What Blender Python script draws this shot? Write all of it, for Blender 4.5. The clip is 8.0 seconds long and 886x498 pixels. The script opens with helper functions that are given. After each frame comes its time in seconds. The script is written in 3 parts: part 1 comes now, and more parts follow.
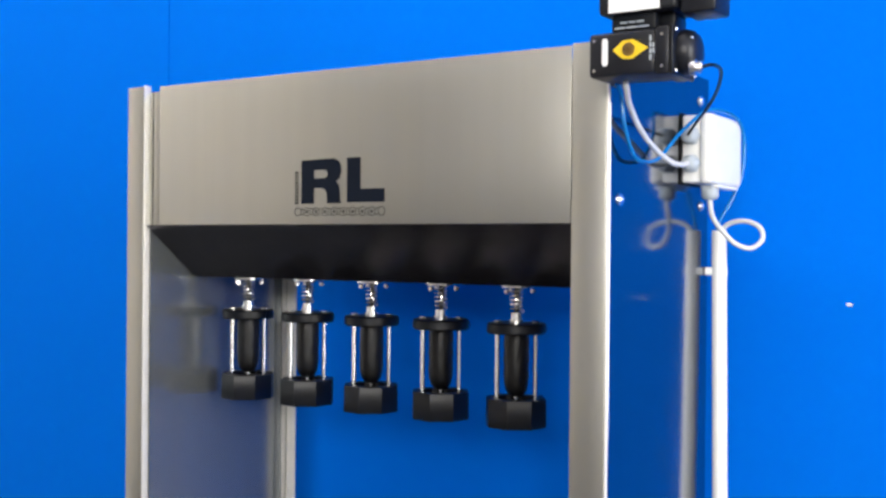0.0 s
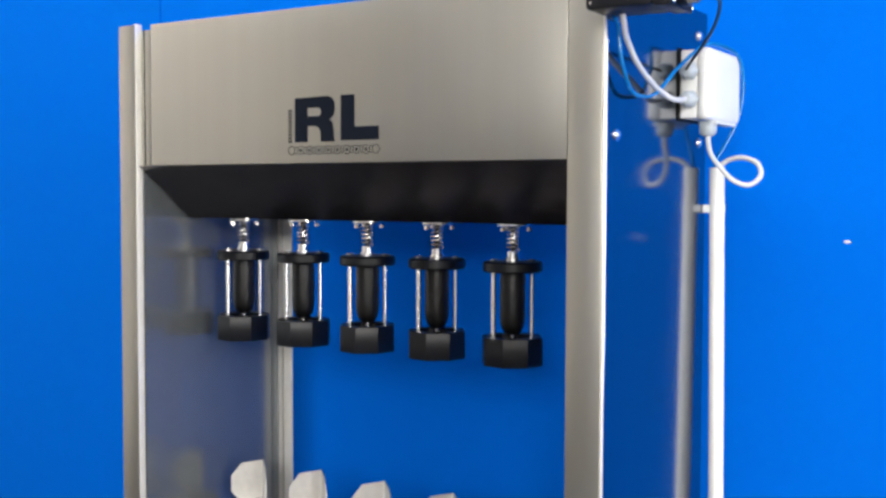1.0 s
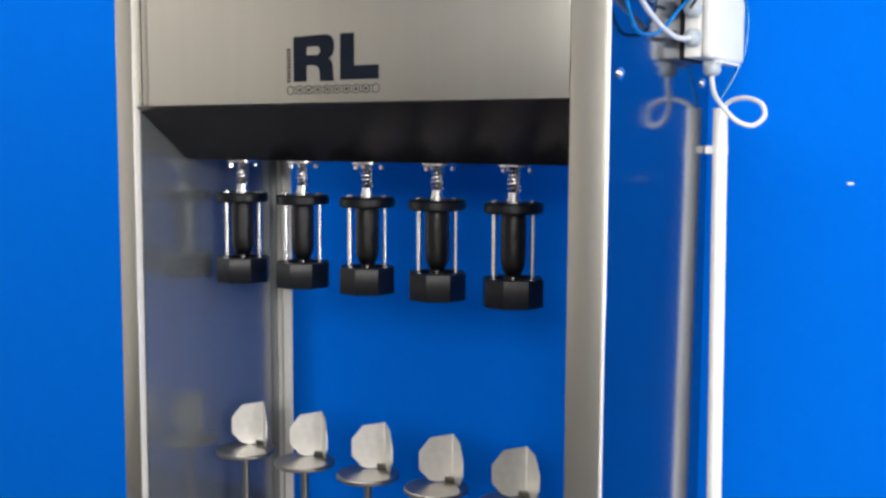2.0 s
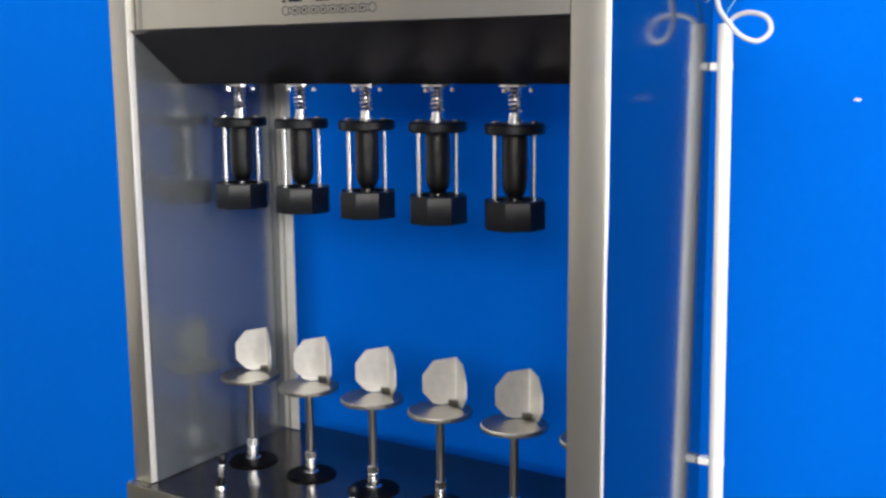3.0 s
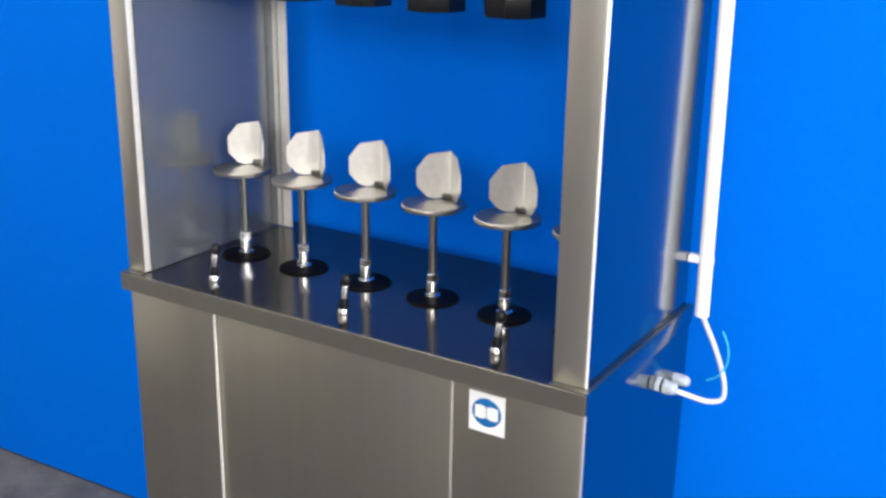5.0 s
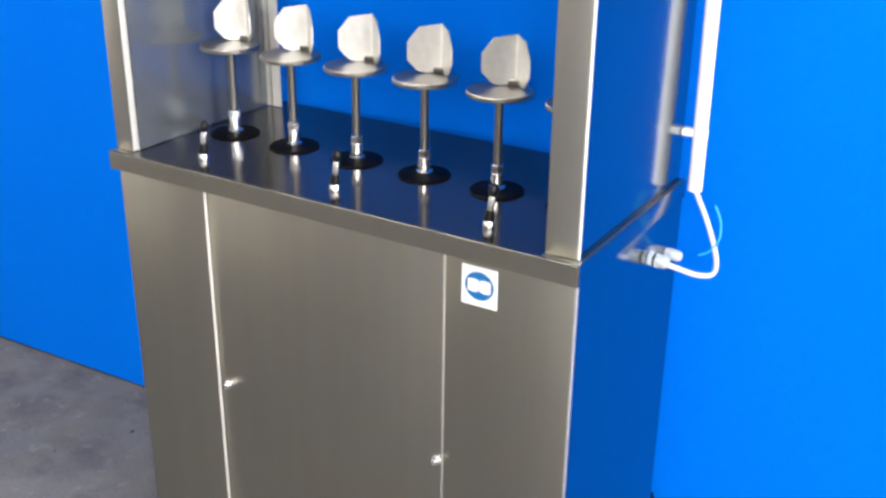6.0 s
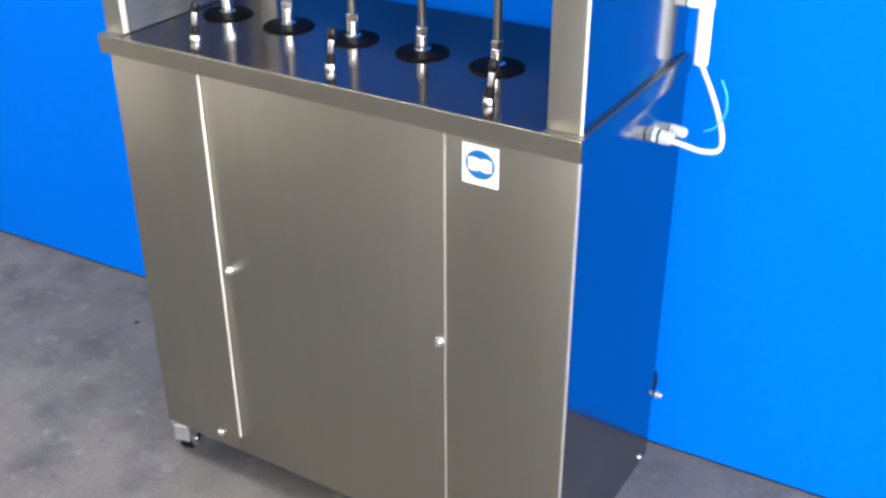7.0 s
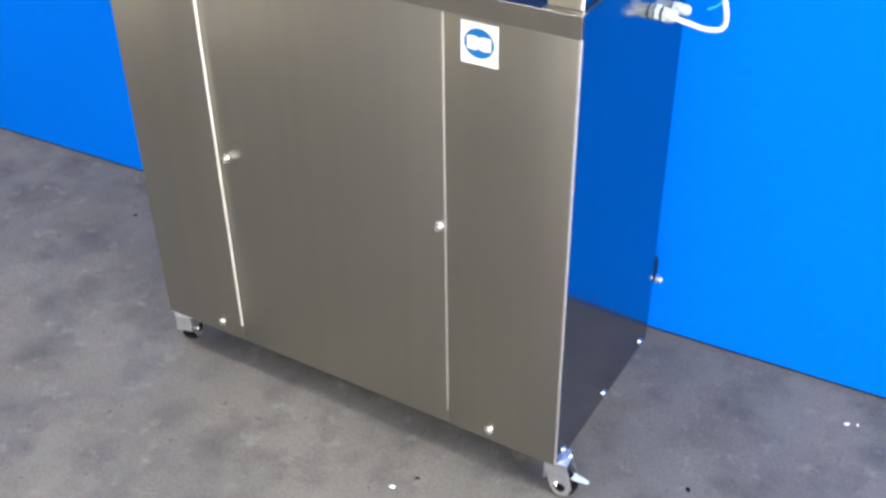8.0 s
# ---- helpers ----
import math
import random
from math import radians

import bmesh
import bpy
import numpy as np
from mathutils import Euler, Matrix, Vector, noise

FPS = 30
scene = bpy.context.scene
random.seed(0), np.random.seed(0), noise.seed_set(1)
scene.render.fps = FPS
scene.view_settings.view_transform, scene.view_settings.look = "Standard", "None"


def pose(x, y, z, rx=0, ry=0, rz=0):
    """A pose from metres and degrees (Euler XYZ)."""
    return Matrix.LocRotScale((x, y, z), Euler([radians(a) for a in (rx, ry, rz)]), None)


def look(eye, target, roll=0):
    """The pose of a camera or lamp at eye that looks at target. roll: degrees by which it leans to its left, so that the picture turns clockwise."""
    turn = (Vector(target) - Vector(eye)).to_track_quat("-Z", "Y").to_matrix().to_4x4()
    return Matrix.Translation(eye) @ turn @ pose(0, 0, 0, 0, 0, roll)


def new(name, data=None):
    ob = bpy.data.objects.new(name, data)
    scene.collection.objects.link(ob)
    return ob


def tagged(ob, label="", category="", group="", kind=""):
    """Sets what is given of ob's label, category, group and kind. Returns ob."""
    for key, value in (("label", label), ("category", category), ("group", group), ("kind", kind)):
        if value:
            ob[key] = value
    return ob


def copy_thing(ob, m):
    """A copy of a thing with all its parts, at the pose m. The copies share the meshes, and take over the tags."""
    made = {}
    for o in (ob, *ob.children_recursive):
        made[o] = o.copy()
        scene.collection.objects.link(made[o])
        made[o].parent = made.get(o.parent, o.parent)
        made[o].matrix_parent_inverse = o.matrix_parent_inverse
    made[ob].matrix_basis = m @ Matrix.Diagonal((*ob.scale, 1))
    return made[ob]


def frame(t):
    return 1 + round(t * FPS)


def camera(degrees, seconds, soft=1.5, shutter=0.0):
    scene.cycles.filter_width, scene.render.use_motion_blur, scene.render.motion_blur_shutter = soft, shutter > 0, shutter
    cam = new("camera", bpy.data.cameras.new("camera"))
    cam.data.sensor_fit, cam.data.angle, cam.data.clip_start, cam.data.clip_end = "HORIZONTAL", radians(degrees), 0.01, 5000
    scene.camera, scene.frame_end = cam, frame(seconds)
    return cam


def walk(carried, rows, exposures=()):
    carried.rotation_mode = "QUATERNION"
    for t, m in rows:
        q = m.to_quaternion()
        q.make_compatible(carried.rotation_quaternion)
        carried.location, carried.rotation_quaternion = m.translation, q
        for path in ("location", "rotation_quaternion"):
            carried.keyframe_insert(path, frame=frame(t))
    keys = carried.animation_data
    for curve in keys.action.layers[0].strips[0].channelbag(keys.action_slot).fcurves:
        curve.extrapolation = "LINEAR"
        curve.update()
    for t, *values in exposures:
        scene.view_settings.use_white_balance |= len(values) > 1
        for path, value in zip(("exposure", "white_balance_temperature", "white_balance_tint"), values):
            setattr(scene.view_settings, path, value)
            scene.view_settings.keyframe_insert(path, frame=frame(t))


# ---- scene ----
WINDOW_W, SOUTH_W = 190, 265
EXPOSURES = [(0, -0.65), (1.5, -0.70), (3.0, -0.62), (4.5, -0.44), (6.0, 0.06), (6.5, 0.17), (7.0, 0.32), (8, 0.28)]
cam = camera(44.2, 8.0, soft=2.8)
PATH = [
    (0, (0.532, -1.219, 1.592), (-0.535, 0.473, 1.587), 0.5),
    (0.5, (0.53, -1.214, 1.586), (-0.535, 0.478, 1.526), 0.4),
    (1, (0.53, -1.207, 1.578), (-0.533, 0.484, 1.478), 0.2),
    (1.5, (0.527, -1.203, 1.569), (-0.535, 0.487, 1.433), 0.3),
    (2.8, (0.517, -1.193, 1.568), (-0.531, 0.482, 1.26), -0.2),
    (3, (0.519, -1.186, 1.561), (-0.535, 0.481, 1.232), -0.5),
    (3.5, (0.514, -1.187, 1.55), (-0.524, 0.476, 1.157), -0.1),
    (4, (0.514, -1.186, 1.535), (-0.519, 0.46, 1.061), 0.5),
    (4.5, (0.514, -1.187, 1.515), (-0.507, 0.443, 0.967), 0.7),
    (6, (0.514, -1.19, 1.464), (-0.436, 0.377, 0.662), 0.7),
    (6.5, (0.511, -1.184, 1.446), (-0.415, 0.346, 0.549), 0.1),
    (7, (0.51, -1.175, 1.434), (-0.4, 0.315, 0.459), -0.3),
    (7.5, (0.507, -1.176, 1.424), (-0.372, 0.281, 0.373), -0.3),
    (8, (0.509, -1.175, 1.406), (-0.351, 0.232, 0.275), -0.9),
]
walk(cam, [(t, look(eye, target, roll)) for t, eye, target, roll in PATH], EXPOSURES)

# ---------------------------------------------------------------- world and light
world = bpy.data.worlds.new("world")
scene.world = world
world.use_nodes = True
wn = world.node_tree
sky = wn.nodes.new("ShaderNodeTexSky")
sky.sky_type, sky.sun_disc = "NISHITA", False
sky.sun_elevation, sky.sun_rotation = radians(38), radians(70)
wn.links.new(sky.outputs[0], wn.nodes["Background"].inputs[0])
wn.nodes["Background"].inputs[1].default_value = 0.1


def area_lamp(name, m, sx, sy, watts, colour):
    data = bpy.data.lights.new(name, "AREA")
    data.shape, data.size, data.size_y, data.energy, data.color = "RECTANGLE", sx, sy, watts, colour
    ob = new(name, data)
    ob.matrix_world = m
    return ob


# daylight through the tall workshop windows, and assumed ceiling tubes, unseen, added for fill
area_lamp("window_daylight", look((3.30, -1.0, 1.9), (0, -0.5, 1.3)), 1.6, 2.3, WINDOW_W, (1.0, 0.985, 0.96))
area_lamp("window_daylight", look((2.3, -5.08, 2.8), (0.0, 0.0, 1.2)), 1.9, 1.1, SOUTH_W, (1.0, 0.97, 0.93))
TUBES = ((-2.4, -0.55, 50), (-0.7, -0.55, 36), (1.9, -0.9, 8))
for lx, ly, watts in TUBES:
    area_lamp("assumed_tube_light", look((lx, ly, 3.40), (lx, ly, 0)), 1.5, 0.3, watts, (1.0, 0.93, 0.84))


# ---------------------------------------------------------------- materials
def shader(name, colour, rough, metal=0.0, vary=0.06, scale=12.0, stretch=(1, 1, 1), bump=0.0, bump_scale=200.0,
           rough_vary=0.08, specular=0.5, second=None, second_scale=3.0, second_at=(0.45, 0.7), coat=0.0, warp=0.0):
    m = bpy.data.materials.new(name)
    m.use_nodes = True
    nt = m.node_tree
    n, link = nt.nodes, nt.links.new
    b = n["Principled BSDF"]
    b.inputs["Metallic"].default_value = metal
    b.inputs["Specular IOR Level"].default_value = specular
    b.inputs["Coat Weight"].default_value = coat
    co = n.new("ShaderNodeTexCoord")
    mp = n.new("ShaderNodeMapping")
    mp.inputs["Scale"].default_value = stretch
    link(co.outputs["Object"], mp.inputs[0])
    fine, broad = n.new("ShaderNodeTexNoise"), n.new("ShaderNodeTexNoise")
    fine.inputs["Scale"].default_value, fine.inputs["Detail"].default_value = scale, 6
    broad.inputs["Scale"].default_value, broad.inputs["Detail"].default_value = second_scale, 4
    link(mp.outputs[0], fine.inputs["Vector"])
    link(co.outputs["Object"], broad.inputs["Vector"])
    ramp = n.new("ShaderNodeValToRGB")
    ramp.color_ramp.elements[0].position, ramp.color_ramp.elements[1].position = 0.3, 0.7
    ramp.color_ramp.elements[0].color = (*[c * (1 - vary) for c in colour], 1)
    ramp.color_ramp.elements[1].color = (*[min(1, c * (1 + vary)) for c in colour], 1)
    link(fine.outputs["Fac"], ramp.inputs[0])
    out = ramp.outputs[0]
    if second:
        sr = n.new("ShaderNodeValToRGB")
        sr.color_ramp.elements[0].position, sr.color_ramp.elements[1].position = second_at
        link(broad.outputs["Fac"], sr.inputs[0])
        mix = n.new("ShaderNodeMix")
        mix.data_type = "RGBA"
        link(sr.outputs[0], mix.inputs["Factor"])
        link(out, mix.inputs[6])
        mix.inputs[7].default_value = (*second, 1)
        out = mix.outputs[2]
    link(out, b.inputs["Base Color"])
    rr = n.new("ShaderNodeMapRange")
    rr.inputs["To Min"].default_value, rr.inputs["To Max"].default_value = max(0.02, rough - rough_vary), rough + rough_vary
    link((broad if rough_vary < 0.05 else fine).outputs["Fac"], rr.inputs["Value"])
    link(rr.outputs[0], b.inputs["Roughness"])
    if bump:
        bn = n.new("ShaderNodeTexNoise")
        bn.inputs["Scale"].default_value, bn.inputs["Detail"].default_value = bump_scale, 3
        link(mp.outputs[0], bn.inputs["Vector"])
        bp = n.new("ShaderNodeBump")
        bp.inputs["Strength"].default_value, bp.inputs["Distance"].default_value = bump, 0.002
        link(bn.outputs["Fac"], bp.inputs["Height"])
        if warp:
            slow = n.new("ShaderNodeMapping")
            slow.inputs["Scale"].default_value = (1, 1, 0.18)
            link(co.outputs["Object"], slow.inputs[0])
            ripple = n.new("ShaderNodeTexNoise")
            ripple.inputs["Scale"].default_value, ripple.inputs["Detail"].default_value = 7.0, 1.5
            link(slow.outputs[0], ripple.inputs["Vector"])
            wb = n.new("ShaderNodeBump")
            wb.inputs["Strength"].default_value, wb.inputs["Distance"].default_value = 1.0, warp
            link(ripple.outputs["Fac"], wb.inputs["Height"])
            link(wb.outputs[0], bp.inputs["Normal"])
        link(bp.outputs[0], b.inputs["Normal"])
    return m


BLUE = shader("blue_wall_paint", (0.0002, 0.138, 0.68), 0.6, specular=0.012, vary=0.012, scale=30, bump=0.03, bump_scale=160, second=(0.0002, 0.133, 0.655), second_scale=1.2)


def concrete():
    """Worn grey concrete: broad clouds, hand-sized blotches, dark specks and pale scuffs."""
    m = bpy.data.materials.new("concrete")
    m.use_nodes = True
    nt = m.node_tree
    n, link = nt.nodes, nt.links.new
    b = n["Principled BSDF"]
    co = n.new("ShaderNodeTexCoord")

    def noise(scale, detail, lo, hi, rough=0.55):
        t = n.new("ShaderNodeTexNoise")
        t.inputs["Scale"].default_value, t.inputs["Detail"].default_value, t.inputs["Roughness"].default_value = scale, detail, rough
        link(co.outputs["Object"], t.inputs["Vector"])
        q = n.new("ShaderNodeMapRange")
        q.inputs["From Min"].default_value, q.inputs["From Max"].default_value = lo, hi
        link(t.outputs["Fac"], q.inputs["Value"])
        return q.outputs[0], t.outputs["Fac"]

    def mix(fac, a, colour):
        x = n.new("ShaderNodeMix")
        x.data_type = "RGBA"
        link(fac, x.inputs["Factor"])
        if isinstance(a, tuple):
            x.inputs[6].default_value = (*a, 1)
        else:
            link(a, x.inputs[6])
        x.inputs[7].default_value = (*colour, 1)
        return x.outputs[2]

    col = mix(noise(3.2, 3, 0.38, 0.66)[0], (0.146, 0.142, 0.137), (0.107, 0.106, 0.107))
    col = mix(noise(8, 5, 0.46, 0.72, 0.6)[0], col, (0.069, 0.069, 0.073))
    col = mix(noise(21, 5, 0.58, 0.76, 0.6)[0], col, (0.189, 0.187, 0.180))
    col = mix(noise(48, 3, 0.66, 0.76, 0.55)[0], col, (0.055, 0.056, 0.060))
    fine, raw = noise(170, 3, 0.35, 0.65)
    g = n.new("ShaderNodeMix")
    g.data_type, g.blend_type = "RGBA", "MULTIPLY"
    g.inputs["Factor"].default_value = 0.22
    link(col, g.inputs[6])
    link(fine, g.inputs[7])
    link(g.outputs[2], b.inputs["Base Color"])
    rr = n.new("ShaderNodeMapRange")
    rr.inputs["To Min"].default_value, rr.inputs["To Max"].default_value = 0.48, 0.78
    link(noise(9, 4, 0.3, 0.7)[0], rr.inputs["Value"])
    link(rr.outputs[0], b.inputs["Roughness"])
    b.inputs["Specular IOR Level"].default_value = 0.35
    bp = n.new("ShaderNodeBump")
    bp.inputs["Strength"].default_value, bp.inputs["Distance"].default_value = 0.35, 0.002
    link(raw, bp.inputs["Height"])
    link(bp.outputs[0], b.inputs["Normal"])
    return m


CONCRETE = concrete()
PLASTER = shader("cream_plaster", (0.70, 0.655, 0.575), 0.8, vary=0.05, scale=14, bump=0.1, bump_scale=90)
# Greyer plaster for the unseen south wall, toned to dim the header's reflection.
GREYWALL = shader("dimmed_plaster", (0.56, 0.535, 0.475), 0.8, vary=0.05, scale=14, bump=0.1, bump_scale=90)
CEILING = shader("ceiling_paint", (0.75, 0.72, 0.67), 0.85, vary=0.04, scale=8)
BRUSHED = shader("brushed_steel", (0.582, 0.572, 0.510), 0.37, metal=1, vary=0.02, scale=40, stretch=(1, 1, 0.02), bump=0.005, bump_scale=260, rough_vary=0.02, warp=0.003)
# Darker copy of the header steel; the dim floor's reflection is in its colour.
SATIN = shader("shaded_satin_steel", (0.388, 0.378, 0.325), 0.36, metal=1, vary=0.02, scale=40, stretch=(1, 1, 0.02), bump=0.005, bump_scale=260, rough_vary=0.02, warp=0.003)
# Edge steel painted pale: the window's highlight is put into its colour.
EDGE = shader("lit_steel_edge", (0.84, 0.82, 0.78), 0.45, metal=0.35, vary=0.04, scale=60)
# Side steels share one metal; their dim reflections are put into the colour.
POLISHED = shader("dimmed_polished_steel", (0.235, 0.25, 0.275), 0.12, metal=1, vary=0.03, scale=30, stretch=(1, 1, 0.05), rough_vary=0.03, bump=0.004, bump_scale=20)
INNER = shader("dimmed_inner_steel", (0.29, 0.315, 0.33), 0.24, metal=0.75, vary=0.05, scale=30, stretch=(1, 1, 0.05), rough_vary=0.03, bump=0.006, bump_scale=18)
# Well below stainless steel's own tone; the dim reflection is coloured in.
TOP = shader("darkened_worktop_steel", (0.118, 0.112, 0.108), 0.16, metal=0.92, vary=0.06, scale=30, stretch=(0.05, 1, 1), rough_vary=0.04, bump=0.004, bump_scale=25)
# Greyer edge steel, still paler than the doors to carry their highlight.
DOOR_EDGE = shader("lit_door_edge_steel", (0.66, 0.645, 0.61), 0.42, metal=0.8, vary=0.05, scale=60)
# Hopper steel near black: the shade under the header is in the colour.
DARKPLATE = shader("shaded_hopper_plate", (0.080, 0.075, 0.084), 0.17, metal=0.9, vary=0.12, scale=20, rough_vary=0.05)
CHROME = shader("bright_steel", (0.90, 0.90, 0.90), 0.22, metal=1, vary=0.03, scale=80)
ZINC = shader("zinc_plate", (0.80, 0.82, 0.84), 0.42, metal=1, vary=0.08, scale=70)
BLASTED = shader("blasted_steel", (0.74, 0.73, 0.70), 0.40, metal=1, vary=0.05, scale=90, bump=0.06, bump_scale=500)
DISC = shader("turned_steel_disc", (0.30, 0.288, 0.265), 0.40, metal=1, vary=0.08, scale=40, rough_vary=0.05)
RODSTEEL = shader("grey_steel_rod", (0.24, 0.232, 0.215), 0.38, metal=1, vary=0.06, scale=60, rough_vary=0.04)
BLACK = shader("black_plastic", (0.0035, 0.0045, 0.0075), 0.38, specular=0.3, vary=0.2, scale=60, rough_vary=0.05, bump=0.03, bump_scale=300)
FOOT = shader("black_foot_rubber", (0.0018, 0.0018, 0.0024), 0.5, specular=0.06, vary=0.3, scale=40)
SLEEVE = shader("wrinkled_rubber", (0.004, 0.004, 0.005), 0.38, specular=0.35, rough_vary=0.04, vary=0.4, scale=50, stretch=(1, 1, 0.5), bump=0.8, bump_scale=110)
RUBBER = shader("black_rubber", (0.003, 0.003, 0.004), 0.42, specular=0.2, vary=0.3, scale=40, bump=0.3, bump_scale=90)
ANODISED = shader("black_anodised", (0.008, 0.009, 0.014), 0.38, metal=0.2, vary=0.15, scale=60, rough_vary=0.04)
WHITE = shader("white_plastic", (0.86, 0.86, 0.84), 0.40, vary=0.03, scale=20, second=(0.80, 0.80, 0.78), second_scale=9)
GREYPL = shader("grey_plastic", (0.42, 0.47, 0.51), 0.42, vary=0.05, scale=50)
CABLE = shader("pale_grey_cable", (0.68, 0.68, 0.67), 0.5, vary=0.05, scale=60)
BLUEHOSE = shader("blue_air_hose", (0.004, 0.16, 0.46), 0.25, vary=0.05, scale=60)
CYAN = shader("cyan_wire", (0.03, 0.42, 0.70), 0.4, vary=0.05, scale=60)
LOGO = shader("navy_print", (0.005, 0.008, 0.016), 0.5, specular=0.1, vary=0.1, scale=50)
PRINT = shader("grey_print", (0.05, 0.05, 0.045), 0.5, specular=0.15, vary=0.1, scale=50)
PRINT_LIGHT = shader("pale_print", (0.09, 0.09, 0.08), 0.5, specular=0.15, vary=0.1, scale=50)
SIGNBLUE = shader("sign_blue", (0.003, 0.135, 0.40), 0.4, vary=0.03, scale=50)
SIGNWHITE = shader("sign_white", (0.82, 0.83, 0.84), 0.4, vary=0.02, scale=50)
YELLOW = shader("yellow_print", (0.80, 0.55, 0.02), 0.4, vary=0.05, scale=50)
BRASS = shader("brass", (0.55, 0.36, 0.14), 0.3, metal=1, vary=0.1, scale=60)
GLASS = bpy.data.materials.new("window_glass")
GLASS.use_nodes = True
gb = GLASS.node_tree.nodes["Principled BSDF"]
gb.inputs["Transmission Weight"].default_value, gb.inputs["Roughness"].default_value, gb.inputs["IOR"].default_value = 1.0, 0.02, 1.45
TUBE = bpy.data.materials.new("tube_glow")
TUBE.use_nodes = True
tb = TUBE.node_tree.nodes["Principled BSDF"]
tb.inputs["Emission Color"].default_value, tb.inputs["Emission Strength"].default_value = (1, 0.94, 0.86, 1), 4.0


# ---------------------------------------------------------------- mesh helpers
def finish(bm, mat, name, angle=0.6):
    bmesh.ops.recalc_face_normals(bm, faces=bm.faces)
    for f in bm.faces:
        f.smooth = True
    for e in bm.edges:
        if len(e.link_faces) != 2 or e.calc_face_angle(0) > angle:
            e.smooth = False
    me = bpy.data.meshes.new(name)
    bm.to_mesh(me)
    bm.free()
    me.materials.append(mat)
    return me


PLACE = {}


def part(name, bm, material, parent=None, label=""):
    ob = new(name, finish(bm, material, name))
    if parent is not None:
        ob.parent = parent
        ob.matrix_parent_inverse = Matrix.Translation(PLACE.get(parent.name, Vector())).inverted()
    if label:
        ob["label"] = label
    return ob


def thing(name, at, label, category, group=""):
    ob = new(name)
    ob.location = at
    ob.empty_display_size = 0.05
    PLACE[ob.name] = Vector(at)
    return tagged(ob, label, category, group)


def box(x0, x1, y0, y1, z0, z1, bev=0.0, seg=2, bm=None):
    one = bmesh.new()
    v = [one.verts.new(p) for p in ((x0, y0, z0), (x1, y0, z0), (x1, y1, z0), (x0, y1, z0), (x0, y0, z1), (x1, y0, z1), (x1, y1, z1), (x0, y1, z1))]
    for q in ((3, 2, 1, 0), (4, 5, 6, 7), (0, 1, 5, 4), (1, 2, 6, 5), (2, 3, 7, 6), (3, 0, 4, 7)):
        one.faces.new([v[i] for i in q])
    if bev:
        bmesh.ops.bevel(one, geom=list(one.edges), offset=bev, segments=seg, profile=0.5, affect="EDGES")
    return join(bm, one)


def join(bm, one, m=None):
    if m is not None:
        one.transform(m)
    if bm is None:
        return one
    me = bpy.data.meshes.new("tmp")
    one.to_mesh(me)
    one.free()
    bm.from_mesh(me)
    bpy.data.meshes.remove(me)
    return bm


def lathe(profile, seg=24, m=None, bm=None, turn=0.0):
    """A turned solid about z from (radius, height) pairs."""
    one = bmesh.new()
    rings = []
    closed = len(profile) > 3 and profile[0] == profile[-1]
    for r, z in profile[:-1] if closed else profile:
        if r < 1e-6:
            rings.append([one.verts.new((0, 0, z))])
        else:
            rings.append([one.verts.new((r * math.cos(turn + 2 * math.pi * k / seg), r * math.sin(turn + 2 * math.pi * k / seg), z)) for k in range(seg)])
    for a, b in zip(rings, rings[1:] + rings[:1] if closed else rings[1:]):
        for k in range(seg):
            k2 = (k + 1) % seg
            if len(a) == 1 and len(b) == 1:
                continue
            if len(a) == 1:
                one.faces.new((a[0], b[k], b[k2]))
            elif len(b) == 1:
                one.faces.new((a[k], a[k2], b[0]))
            else:
                one.faces.new((a[k], a[k2], b[k2], b[k]))
    for ring, up in ((rings[0], False), (rings[-1], True)):
        if len(ring) > 2 and not closed:
            one.faces.new(ring if up else ring[::-1])
    return join(bm, one, m)


def rod(r, z0, z1, seg=20, bev=0.0, m=None, bm=None, turn=0.0):
    prof = [(r, z0), (r, z1)] if not bev else [(r - bev, z0), (r, z0 + bev), (r, z1 - bev), (r - bev, z1)]
    return lathe(prof, seg, m, bm, turn)


def smooth_path(points, n=8):
    pts = [Vector(p) for p in points]
    pts = [pts[0] * 2 - pts[1]] + pts + [pts[-1] * 2 - pts[-2]]
    out = []
    for a, b, c, d in zip(pts, pts[1:], pts[2:], pts[3:]):
        for k in range(n):
            t = k / n
            out.append(0.5 * (2 * b + (c - a) * t + (2 * a - 5 * b + 4 * c - d) * t * t + (3 * b - a - 3 * c + d) * t ** 3))
    return out + [pts[-2]]


def tube(points, r, seg=10, n=8, bm=None):
    """A round cable through the points."""
    one = bmesh.new()
    path = smooth_path(points, n)
    up = Vector((0.31, 0.17, 0.93))
    rings = []
    for i, p in enumerate(path):
        d = (path[min(i + 1, len(path) - 1)] - path[max(i - 1, 0)]).normalized()
        side = d.cross(up)
        side = side.normalized() if side.length > 1e-4 else d.orthogonal().normalized()
        up = side.cross(d).normalized()
        rings.append([one.verts.new(p + r * (math.cos(2 * math.pi * k / seg) * side + math.sin(2 * math.pi * k / seg) * up)) for k in range(seg)])
    for a, b in zip(rings, rings[1:]):
        for k in range(seg):
            one.faces.new((a[k], a[(k + 1) % seg], b[(k + 1) % seg], b[k]))
    one.faces.new(rings[0][::-1])
    one.faces.new(rings[-1])
    return join(bm, one)


